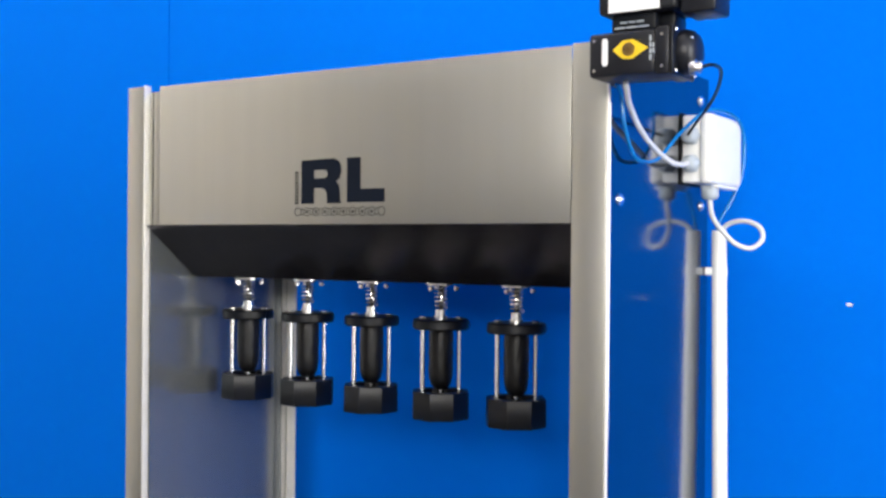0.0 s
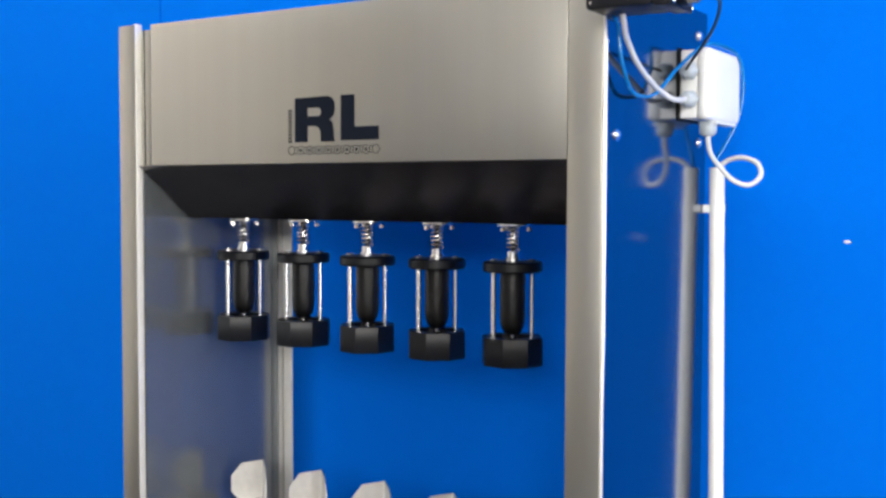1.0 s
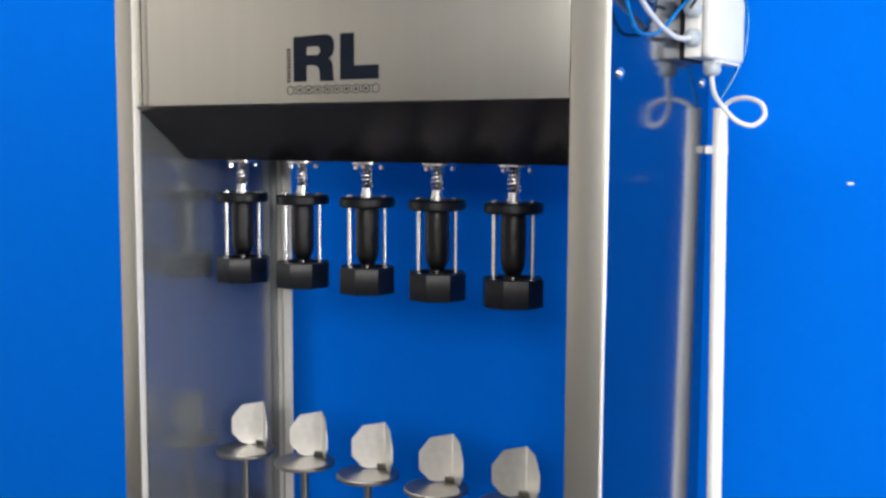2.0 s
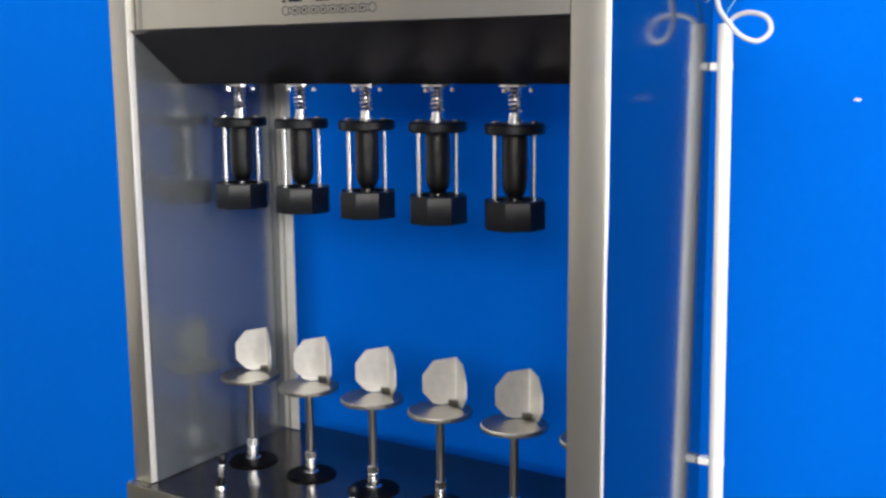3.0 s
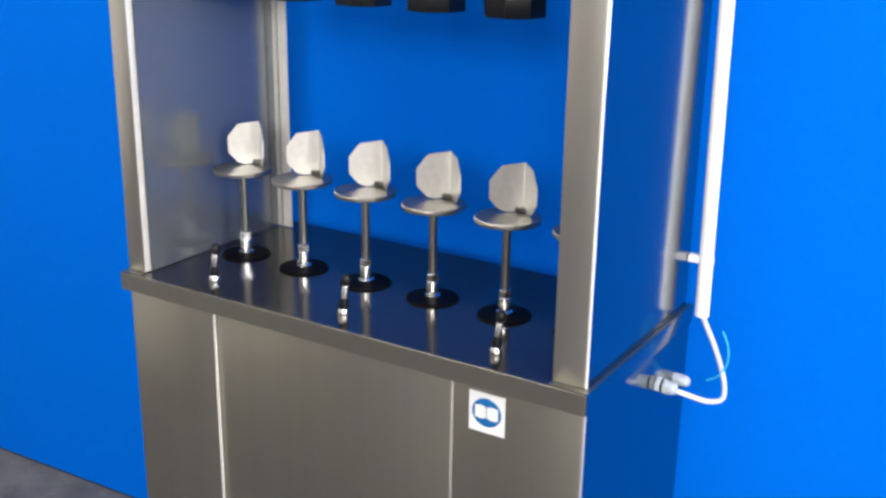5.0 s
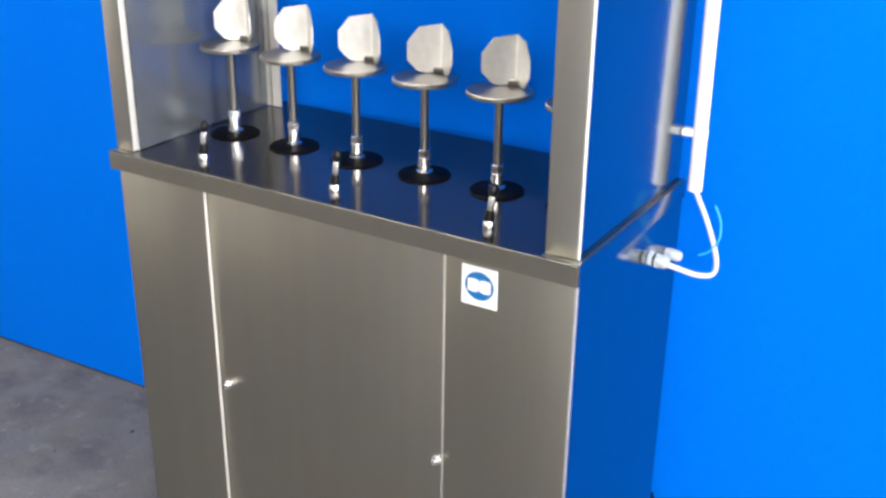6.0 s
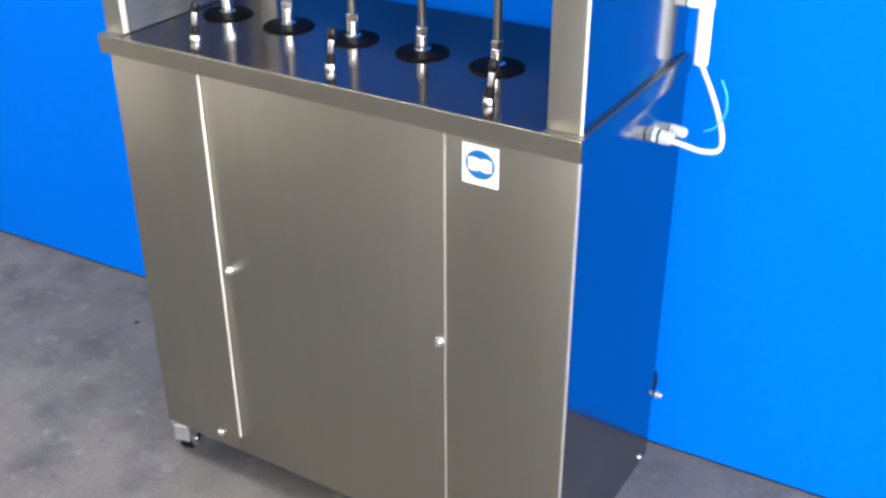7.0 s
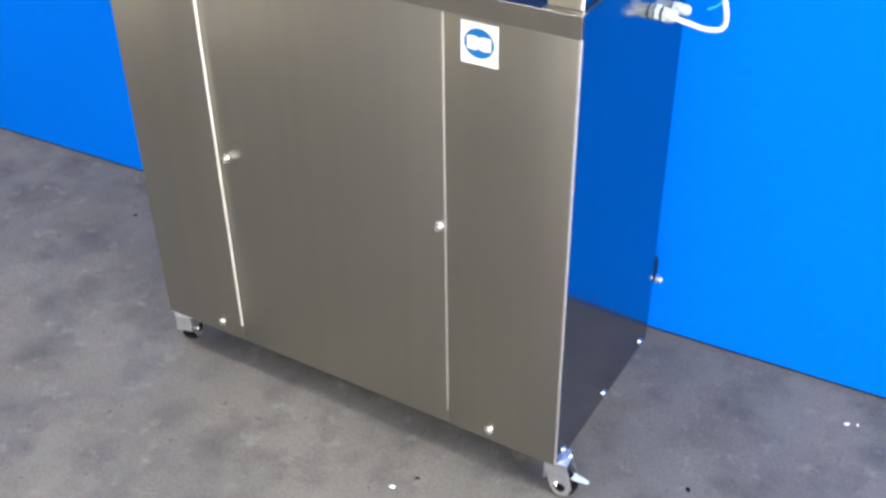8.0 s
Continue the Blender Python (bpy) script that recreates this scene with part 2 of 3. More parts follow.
def slab(outline, depth, m=None, bm=None, bev=0.0):
    """A flat plate from an outline in x and z, thickened along +y."""
    one = bmesh.new()
    front = [one.verts.new((x, 0, z)) for x, z in outline]
    one.faces.new(front)
    got = bmesh.ops.extrude_face_region(one, geom=list(one.faces))
    bmesh.ops.translate(one, verts=[g for g in got["geom"] if isinstance(g, bmesh.types.BMVert)], vec=(0, depth, 0))
    if bev:
        bmesh.ops.recalc_face_normals(one, faces=one.faces)
        bmesh.ops.bevel(one, geom=list(one.edges), offset=bev, segments=1, affect="EDGES")
    return join(bm, one, m)


def to_x(x, y, z):
    return Matrix.Translation((x, y, z)) @ Matrix.Rotation(radians(90), 4, "Y")


def to_front(x, y, z):
    return Matrix.Translation((x, y, z)) @ Matrix.Rotation(radians(90), 4, "X")


# ---------------------------------------------------------------- the workshop
R0, R1, RS, RC = -3.6, 3.4, -5.2, 3.5
SLANT = 0.037
WALL_TURN = Matrix.Translation((0, 0.545, 0)) @ Matrix.Rotation(math.atan(SLANT), 4, "Z")

floor = part("floor", box(R0 - 0.2, R1 + 0.2, RS - 0.2, 0.95, -0.12, 0.0), CONCRETE)
tagged(floor, "worn grey concrete workshop floor with stains", "floor", kind="structure")
wall_north = part("wall_north", box(R0 - 0.2, R1 + 0.2, 0.004, 0.2, 0, RC), BLUE)
wall_north.matrix_world = WALL_TURN
tagged(wall_north, "bright blue painted workshop wall behind the machine", "wall", kind="structure")
SEAM = -1.273
for a, b in ((R0 - 0.2, SEAM - 0.0012), (SEAM + 0.0012, R1 + 0.2)):
    panel = part("wall_panel", box(a, b, 0.0, 0.0039, 0.001, RC, 0.001, 1), BLUE)
    panel.parent = wall_north
chip = part("paint_chip", lathe([(0.0001, 0), (0.0045, 0.0004), (0.0052, 0.0)], 9), CABLE, None, "small white chip in the blue paint")
chip.parent = wall_north
chip.matrix_basis = Matrix.Translation((0.163, -0.0003, 1.507)) @ Matrix.Rotation(radians(90), 4, "X") @ Matrix.Diagonal((1.1, 0.5, 1, 1))
# Raised black strip drawing the wall foot's joint and its shadow line.
joint = part("floor_joint_strip", box(R0 - 0.2, R1 + 0.2, -0.0016, -0.0002, 0.0004, 0.0030), RUBBER, None, "dark strip at the wall's foot for its grimy joint and shadow line")
joint.parent = wall_north
VX0, VX1, VZ0, VZ1 = 1.3, 3.3, 2.2, 3.38
bm = box(R0 - 0.2, VX0, RS - 0.2, RS, 0, RC)
box(VX1, R1 + 0.2, RS - 0.2, RS, 0, RC, bm=bm)
box(VX0, VX1, RS - 0.2, RS, 0, VZ0, bm=bm)
box(VX0, VX1, RS - 0.2, RS, VZ1, RC, bm=bm)
wall_south = part("wall_south", bm, GREYWALL)
tagged(wall_south, "unseen wall, toned greyer to dim the header's reflection, with a daylight window", "wall", kind="structure")
# Unseen wall, kept close and pale so the header reflects brighter.
wall_west = part("wall_west", box(R0 - 0.2, R0, RS, 0.40, 0, RC), PLASTER)
tagged(wall_west, "unseen cream plastered side wall, set close to brighten the header's reflection", "wall", kind="structure")
WY0, WY1, WZ0, WZ1 = -1.95, -0.1, 0.7, 3.1
bm = box(R1, R1 + 0.2, RS, WY0, 0, RC)
box(R1, R1 + 0.2, WY1, 0.668, 0, RC, bm=bm)
box(R1, R1 + 0.2, WY0, WY1, 0, WZ0, bm=bm)
box(R1, R1 + 0.2, WY0, WY1, WZ1, RC, bm=bm)
wall_east = part("wall_east", bm, PLASTER)
tagged(wall_east, "cream plastered wall with a wide daylight window", "wall", kind="structure")


def steel_window(name, m, width, height, panes):
    """A window of that size whose lower left corner and wall direction are given by m."""
    w = thing(name, m.translation, "steel framed workshop window letting in daylight", "window")
    w["kind"] = "structure"
    step = (width - 0.06) / panes
    for k in range(panes + 1):
        u = 0.03 + k * step
        part("window_frame", join(None, box(u - 0.03, u + 0.03, -0.025, 0.025, 0, height, 0.004), m), GREYPL, w)
    for z in (0.03, height - 0.03):
        part("window_frame", join(None, box(0, width, -0.015, 0.015, z - 0.03, z + 0.03, 0.004), m), GREYPL, w)
    for k in range(panes):
        u = 0.06 + k * step
        pane = part("pane", join(None, box(u, u + step - 0.06, -0.002, 0.002, 0.06, height - 0.06), m), GLASS, w)
        pane.visible_shadow = False


steel_window("window_1", pose(R1 + 0.145, WY0, WZ0, 0, 0, 90), WY1 - WY0, WZ1 - WZ0, 2)
steel_window("window_2", pose(VX0, RS - 0.145, VZ0), VX1 - VX0, VZ1 - VZ0, 2)
ceiling = part("ceiling", box(R0 - 0.2, R1 + 0.2, RS - 0.2, 0.95, RC, RC + 0.15), CEILING)
tagged(ceiling, "plain off-white workshop ceiling", "ceiling", kind="structure")
# Housings for the assumed tube lamps, all out of view.
for lx, ly, watts in TUBES:
    lamp = thing("ceiling_light", (lx, ly, RC), "assumed long white tube light under the ceiling, out of view", "lamp", "tube lights")
    part("housing", box(lx - 0.78, lx + 0.78, ly - 0.17, ly + 0.17, RC - 0.06, RC - 0.001, 0.006), WHITE, lamp)
    for s in (-0.08, 0.08):
        part("tube", rod(0.013, -0.74, 0.74, 12, m=Matrix.Translation((lx, ly + s, RC - 0.075)) @ Matrix.Rotation(radians(90), 4, "Y")), TUBE, lamp)

# ---------------------------------------------------------------- the filling machine
XL, XR = -0.858, -0.0072       # outer faces of the cabinet
XU = -0.0085                   # outer face of the upper side
YF, YB = 0.016, 0.395          # its front and back
ZB, ZT, ZH, ZU, ZTOP = 0.084, 0.8775, 1.622, 1.537, 1.846
machine = thing("filling_machine", (-0.43, 0.2, 0), "stainless steel bottle filling machine on castors against a blue wall", "machine")

# lower cabinet
DL, DR = -0.669, -0.2125
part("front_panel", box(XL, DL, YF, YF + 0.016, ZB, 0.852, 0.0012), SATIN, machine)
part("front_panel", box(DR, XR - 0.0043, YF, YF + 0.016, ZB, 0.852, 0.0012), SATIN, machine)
door = part("door", box(DL + 0.001, DR - 0.0015, YF + 0.0012, YF + 0.018, ZB, 0.850, 0.001), SATIN, machine, "plain satin steel cabinet door, its dim reflection put into the colour")
part("door_edge", box(DL - 0.0004, DL + 0.0050, YF - 0.0022, YF - 0.0002, 0.120, 0.839, 0.0008), EDGE, door, "folded sheet edge with its highlight put into the colour")
part("door_edge", box(DR - 0.0035, DR - 0.0002, YF - 0.0012, YF + 0.0010, 0.114, 0.838, 0.0006), DOOR_EDGE, door, "folded sheet edge with its highlight put into the colour")
part("corner_edge", box(XR - 0.0042, XR - 0.0004, YF - 0.0008, YF + 0.004, ZB + 0.001, 0.848, 0.001), DOOR_EDGE, machine, "folded corner edge with its highlight put into the colour")
for kx, kz in ((-0.647, 0.489), (-0.2245, 0.489)):
    bm = rod(0.0060, 0, 0.009, 16, 0.0015, to_front(kx, YF + 0.0011, kz))
    rod(0.0085, 0, 0.003, 16, 0.0008, to_front(kx, YF + 0.0011, kz), bm)
    box(kx - 0.0012, kx + 0.0012, YF - 0.0105, YF - 0.0076, kz - 0.005, kz + 0.005, bm=bm)
    part("latch", bm, CHROME, door, "small bright quarter-turn latch")
part("side_panel", box(XR - 0.003, XR, YF + 0.0042, YB + 0.012, ZB, 0.850, 0.0006, 1), POLISHED, machine, "mirror polished steel side panel, dimmed in colour")
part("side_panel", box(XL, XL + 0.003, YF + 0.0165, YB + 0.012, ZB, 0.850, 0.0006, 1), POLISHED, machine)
part("back_panel", box(XL + 0.003, XR - 0.003, YB - 0.003, YB, ZB, 0.850), INNER, machine)
part("bottom_panel", box(XL + 0.003, XR - 0.003, YF + 0.023, YB - 0.003, ZB + 0.002, ZB + 0.005), SATIN, machine)


def screw(x, y, z, way, r=0.0065):
    m = to_x(x, y, z) if way == "x" else to_front(x, y, z)
    bm = lathe([(r * 1.35, 0), (r * 1.35, 0.0014), (r, 0.0016), (r * 0.95, 0.003), (r * 0.6, 0.0048), (0, 0.0054)], 14, m)
    return part("screw", bm, CHROME, machine)


for sx, sz in ((-0.719, 0.108), (-0.134, 0.104)):
    screw(sx, YF, sz, "y", 0.006)
for sy in (0.046, 0.208, 0.373):
    screw(XR, sy, 0.097, "x", 0.006)
for sy, sz in ((0.051, 1.652), (0.350, 1.810), (0.355, 1.655)):
    screw(XU, sy, sz, "x", 0.006)

# hand-hold slot drawn as a dark plate, bolt at lower side panel's back edge
part("slot_plate", slab([(0.0, 0.0), (0.010, 0.006), (0.020, 0.020), (0.018, 0.040), (0.008, 0.056), (0.0, 0.058)], 0.002,
     Matrix.Translation((XR + 0.0005, 0.4075, 0.212)) @ Matrix.Rotation(radians(90), 4, "Z")), RUBBER, machine, "dark rounded plate standing for a slot at the panel's back edge")
bm = lathe([(0.008, 0), (0.008, 0.003), (0.006, 0.004), (0.006, 0.009), (0.004, 0.0115), (0, 0.012)], 12, to_x(XR - 0.001, 0.430, 0.207))
part("bolt", bm, ZINC, machine)

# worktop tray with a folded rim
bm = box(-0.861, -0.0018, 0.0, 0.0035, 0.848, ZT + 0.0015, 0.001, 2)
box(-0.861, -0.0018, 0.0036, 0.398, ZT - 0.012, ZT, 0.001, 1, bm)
worktop = part("worktop", bm, TOP, machine, "polished steel worktop, darkened in colour, reflecting the blue wall")
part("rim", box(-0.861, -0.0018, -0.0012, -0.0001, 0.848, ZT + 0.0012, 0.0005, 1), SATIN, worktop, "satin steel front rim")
part("rim", box(-0.0016, -0.0004, 0.0002, 0.398, 0.848, ZT + 0.0016, 0.0005, 1), POLISHED, worktop)
part("post_foot", box(-0.0595, XU, 0.0038, YF - 0.0005, ZT + 0.0002, ZT + 0.0013), SATIN, worktop)
part("post_foot", box(XL, -0.8208, 0.0038, YF - 0.0005, ZT + 0.0002, ZT + 0.0013), SATIN, worktop)
part("rim_ledge", box(XU + 0.0005, -0.0018, 0.004, 0.398, ZT + 0.0002, ZT + 0.0010), SATIN, worktop)
part("rim", box(-0.8625, -0.861, 0.0036, 0.398, 0.846, ZT + 0.0012, 0.0006, 1), SATIN, worktop)

# posts, sides and header
part("front_post", box(XL, -0.821, YF, YF + 0.003, ZT + 0.0015, ZTOP, 0.001), BRUSHED, machine)
part("post_return", box(-0.824, -0.8208, YF + 0.0005, YF + 0.015, ZT + 0.0015, ZTOP + 0.002, 0.001), EDGE, machine, "folded edge of the post, coloured pale as if lit")
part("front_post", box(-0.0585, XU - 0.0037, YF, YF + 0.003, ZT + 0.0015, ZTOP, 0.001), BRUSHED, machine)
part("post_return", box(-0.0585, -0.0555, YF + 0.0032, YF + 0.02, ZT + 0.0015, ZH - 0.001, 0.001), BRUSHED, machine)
part("post_return", box(XU - 0.0036, XU + 0.0002, YF - 0.0004, YF + 0.0045, ZT + 0.0015, ZTOP - 0.002, 0.0014, 3), EDGE, machine, "rounded corner of the post, coloured pale as if lit")
part("side_panel", box(XU - 0.003, XU, YF + 0.0048, 0.385, ZT + 0.0015, ZTOP, 0.0006, 1), POLISHED, machine, "mirror polished steel side panel, dimmed in colour")
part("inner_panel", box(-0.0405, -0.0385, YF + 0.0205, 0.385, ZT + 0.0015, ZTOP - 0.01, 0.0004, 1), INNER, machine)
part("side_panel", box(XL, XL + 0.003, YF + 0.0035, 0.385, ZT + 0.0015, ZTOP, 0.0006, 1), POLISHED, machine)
part("inner_panel", box(-0.8205, -0.8185, 0.030, 0.376, ZT + 0.0015, ZTOP - 0.02, 0.0004, 1), INNER, machine, "glossy steel inner side, dimmed in colour, reflecting the heads")
# Black strip added to draw the dark recess beside the post.
part("post_recess_strip", box(-0.8206, -0.8187, YF + 0.0152, 0.0298, ZT + 0.0015, ZH - 0.004), RUBBER, machine, "dark strip for the dim recess between post and inner panel")
part("rear_post", box(-0.8183, -0.7845, 0.356, 0.359, ZT + 0.0015, ZTOP - 0.01, 0.001), EDGE, machine, "steel rear post, coloured pale as if lit")
part("rear_post_fold", box(-0.8060, -0.8035, 0.3525, 0.3558, ZT + 0.0015, ZTOP - 0.01, 0.0012), BRUSHED, machine)
part("rear_post", box(-0.0385, -0.02, 0.368, 0.371, ZT + 0.0015, ZTOP - 0.01, 0.001), BRUSHED, machine)
bm = box(-0.7868, -0.0600, YF + 0.0012, YF + 0.0035, ZH, ZTOP - 0.002, 0.0008)
header = part("header_panel", bm, BRUSHED, machine, "plain brushed steel header panel")
part("header_fold", box(-0.8005, -0.7870, YF + 0.0016, YF + 0.0045, ZH, ZTOP - 0.010, 0.0014), BRUSHED, header, "bright folded edge of the header")
part("header_gap", box(-0.8205, -0.8038, YF + 0.0135, YF + 0.0155, ZH, ZTOP - 0.008), BRUSHED, machine)
part("header_seam", box(-0.8036, -0.8007, YF + 0.0022, YF + 0.0134, ZH, ZTOP - 0.010), RUBBER, machine, "dark open joint beside the header")
# Unseen back closure, added to keep light off the wall under the header.
part("header_back_blocker", box(-0.8180, -0.0408, 0.3845, 0.387, ZU + 0.0005, ZTOP - 0.019), INNER, machine)
part("header_top", box(-0.83, -0.01, YF + 0.0205, 0.385, ZTOP - 0.018, ZTOP - 0.0145), BRUSHED, machine)
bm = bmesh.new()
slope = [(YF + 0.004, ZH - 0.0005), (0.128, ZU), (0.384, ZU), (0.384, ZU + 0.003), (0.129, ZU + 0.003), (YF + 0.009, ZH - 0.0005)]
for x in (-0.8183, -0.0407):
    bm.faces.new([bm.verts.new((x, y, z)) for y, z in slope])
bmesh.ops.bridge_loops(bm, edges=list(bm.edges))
hopper = part("hopper_panel", bm, DARKPLATE, machine, "sloping plate under the header, shade put into its colour")

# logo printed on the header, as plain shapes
YP = YF + 0.0012
LG = Matrix.Translation((0, YP - 0.0006, 0))


def print_part(name, outline, mat, parent, label=""):
    return part(name, slab(outline, 0.0004, LG), mat, parent, label)


outer = [(-0.4925, 1.652), (-0.4690, 1.652), (-0.4690, 1.6745), (-0.4560, 1.6745), (-0.4485, 1.6720), (-0.4455, 1.6660), (-0.4450, 1.652),
         (-0.4195, 1.652), (-0.4215, 1.657), (-0.4220, 1.670), (-0.4240, 1.6785), (-0.4290, 1.6830), (-0.4225, 1.6885), (-0.4195, 1.6970),
         (-0.4205, 1.7070), (-0.4250, 1.7135), (-0.4330, 1.7165), (-0.4925, 1.7150)]
inner = [(-0.4690, 1.6885), (-0.4500, 1.6885), (-0.4455, 1.6905), (-0.4440, 1.6945), (-0.4455, 1.6985), (-0.4500, 1.7005), (-0.4690, 1.7005)]
bm = bmesh.new()
loops = []
for ring in (outer, inner):
    vs = [bm.verts.new((x, 0, z)) for x, z in ring]
    loops += [bm.edges.new((p, q)) for p, q in zip(vs, vs[1:] + vs[:1])]
bmesh.ops.triangle_fill(bm, edges=loops, use_beauty=True, normal=(0, -1, 0))
got = bmesh.ops.extrude_face_region(bm, geom=list(bm.faces))
bmesh.ops.translate(bm, verts=[g for g in got["geom"] if isinstance(g, bmesh.types.BMVert)], vec=(0, 0.0004, 0))
bm.transform(LG)
part("emblem", bm, LOGO, header, "dark navy emblem printed on the steel")
print_part("emblem", [(-0.4095, 1.653), (-0.3440, 1.653), (-0.3440, 1.672), (-0.3855, 1.672), (-0.3855, 1.7165), (-0.4095, 1.7165)], LOGO, header, "dark navy emblem printed on the steel")
for k in range(10):
    z = 1.6515 + k * 0.0049
    print_part("emblem_bar", [(-0.5045, z), (-0.4978, z), (-0.4978, z + 0.0036), (-0.5045, z + 0.0036)], PRINT, header)
CZ = 1.6403
for k in range(10):
    cx = -0.4985 + k * 0.01661
    ring = lathe([(0.0053, 0), (0.0066, 0), (0.0066, 0.0004), (0.0053, 0.0004), (0.0053, 0)], 18, to_front(cx, YP - 0.0001, CZ))
    part("chain_link", ring, PRINT if k % 2 == 0 else PRINT_LIGHT, header)
    if 0 < k < 9:
        part("chain_pin", rod(0.0023, 0, 0.0005, 10, m=to_front(cx, YP - 0.0001, CZ)), LOGO, header)
    if k < 9:
        for s in (-0.0044, 0.0044):
            part("chain_plate", box(cx + 0.0066, cx + 0.0100, YP - 0.0005, YP - 0.0001, CZ + s - 0.0008, CZ + s + 0.0008), PRINT, header)

# instruction sticker
SX0, SX1, SZ0, SZ1 = -0.1855, -0.1275, 0.773, 0.834
sticker = part("sticker", box(SX0, SX1, YF - 0.0007, YF, SZ0, SZ1, 0.0003, 1), SIGNWHITE, machine, "white sticker with a blue round reading sign")
sc = Matrix.Translation(((SX0 + SX1) / 2, YF - 0.0008, (SZ0 + SZ1) / 2 + 0.001)) @ Matrix.Diagonal((1, 1, 0.93, 1)) @ Matrix.Rotation(radians(90), 4, "X")
part("sign_disc", rod(0.0232, 0, 0.0004, 40, m=sc), SIGNBLUE, sticker)
cx, cz = (SX0 + SX1) / 2, (SZ0 + SZ1) / 2 + 0.001
for s in (-1, 1):
    o = [(cx + s * 0.0006, cz - 0.008), (cx + s * 0.008, cz - 0.0105), (cx + s * 0.0185, cz - 0.0088), (cx + s * 0.0185, cz + 0.0092), (cx + s * 0.008, cz + 0.0105), (cx + s * 0.0006, cz + 0.0085)]
    part("book_page", slab(o, 0.0003, Matrix.Translation((0, YF - 0.0016, 0))), SIGNWHITE, sticker)

# castors
def castor(x, y, turn, pedal=True):
    at = Matrix.Translation((x, y, 0)) @ Matrix.Rotation(radians(turn), 4, "Z")
    bm = box(-0.020, 0.017, -0.020, 0.020, ZB - 0.004, ZB - 0.0005, 0.001, 1)
    rod(0.017, ZB - 0.012, ZB - 0.004, 18, 0.002, bm=bm)
    side = [(-0.020, ZB - 0.006), (0.020, ZB - 0.006), (0.030, 0.040), (0.032, 0.026), (0.026, 0.012), (0.014, 0.006), (0.002, 0.010), (-0.006, 0.022), (-0.012, 0.045)]
    for s in (-0.0165, 0.0145):
        slab(side, 0.002, Matrix.Translation((0, s, 0)), bm)
    box(-0.018, 0.020, -0.0165, 0.0165, ZB - 0.016, ZB - 0.012, 0.001, 1, bm)
    box(-0.0185, -0.0165, -0.0165, 0.0165, 0.036, ZB - 0.012, 0.0008, 1, bm)
    bm.transform(at)
    c = part("castor", bm, ZINC, machine, "small zinc swivel castor with a brake pedal")
    w = lathe([(0.006, -0.012), (0.020, -0.012), (0.0245, -0.009), (0.026, -0.003), (0.026, 0.003), (0.0245, 0.009), (0.020, 0.012), (0.006, 0.012)], 28)
    w.transform(at @ Matrix.Translation((0.012, 0, 0.026)) @ Matrix.Rotation(radians(90), 4, "X"))
    part("wheel", w, RUBBER, c, "black rubber wheel")
    a = rod(0.0095, -0.0185, 0.0185, 16, 0.001)
    a.transform(at @ Matrix.Translation((0.012, 0, 0.026)) @ Matrix.Rotation(radians(90), 4, "X"))
    part("axle", a, BLACK, c)
    b = rod(0.0042, -0.0212, 0.0212, 8, 0.001)
    b.transform(at @ Matrix.Translation((0.004, 0, 0.030)) @ Matrix.Rotation(radians(90), 4, "X"))
    part("axle_bolt", b, CHROME, c)
    if pedal:
        p = slab([(0.016, -0.009), (0.040, -0.007), (0.058, -0.003), (0.058, 0.003), (0.040, 0.007), (0.016, 0.009)], 0.0025)
        p.transform(at @ Matrix.Translation((0, 0, 0.050)) @ Matrix.Rotation(radians(9), 4, "Y") @ Matrix.Rotation(radians(-90), 4, "X"))
        part("brake_pedal", p, GREYPL, c)
    return c


castor(-0.838, 0.040, 104, False)
castor(-0.016, 0.044, 5)
castor(-0.78, 0.33, 100)
castor(-0.09, 0.33, 80)

# filling heads
HX = [-0.751 + k * 0.13075 for k in range(6)]
HY = 0.19


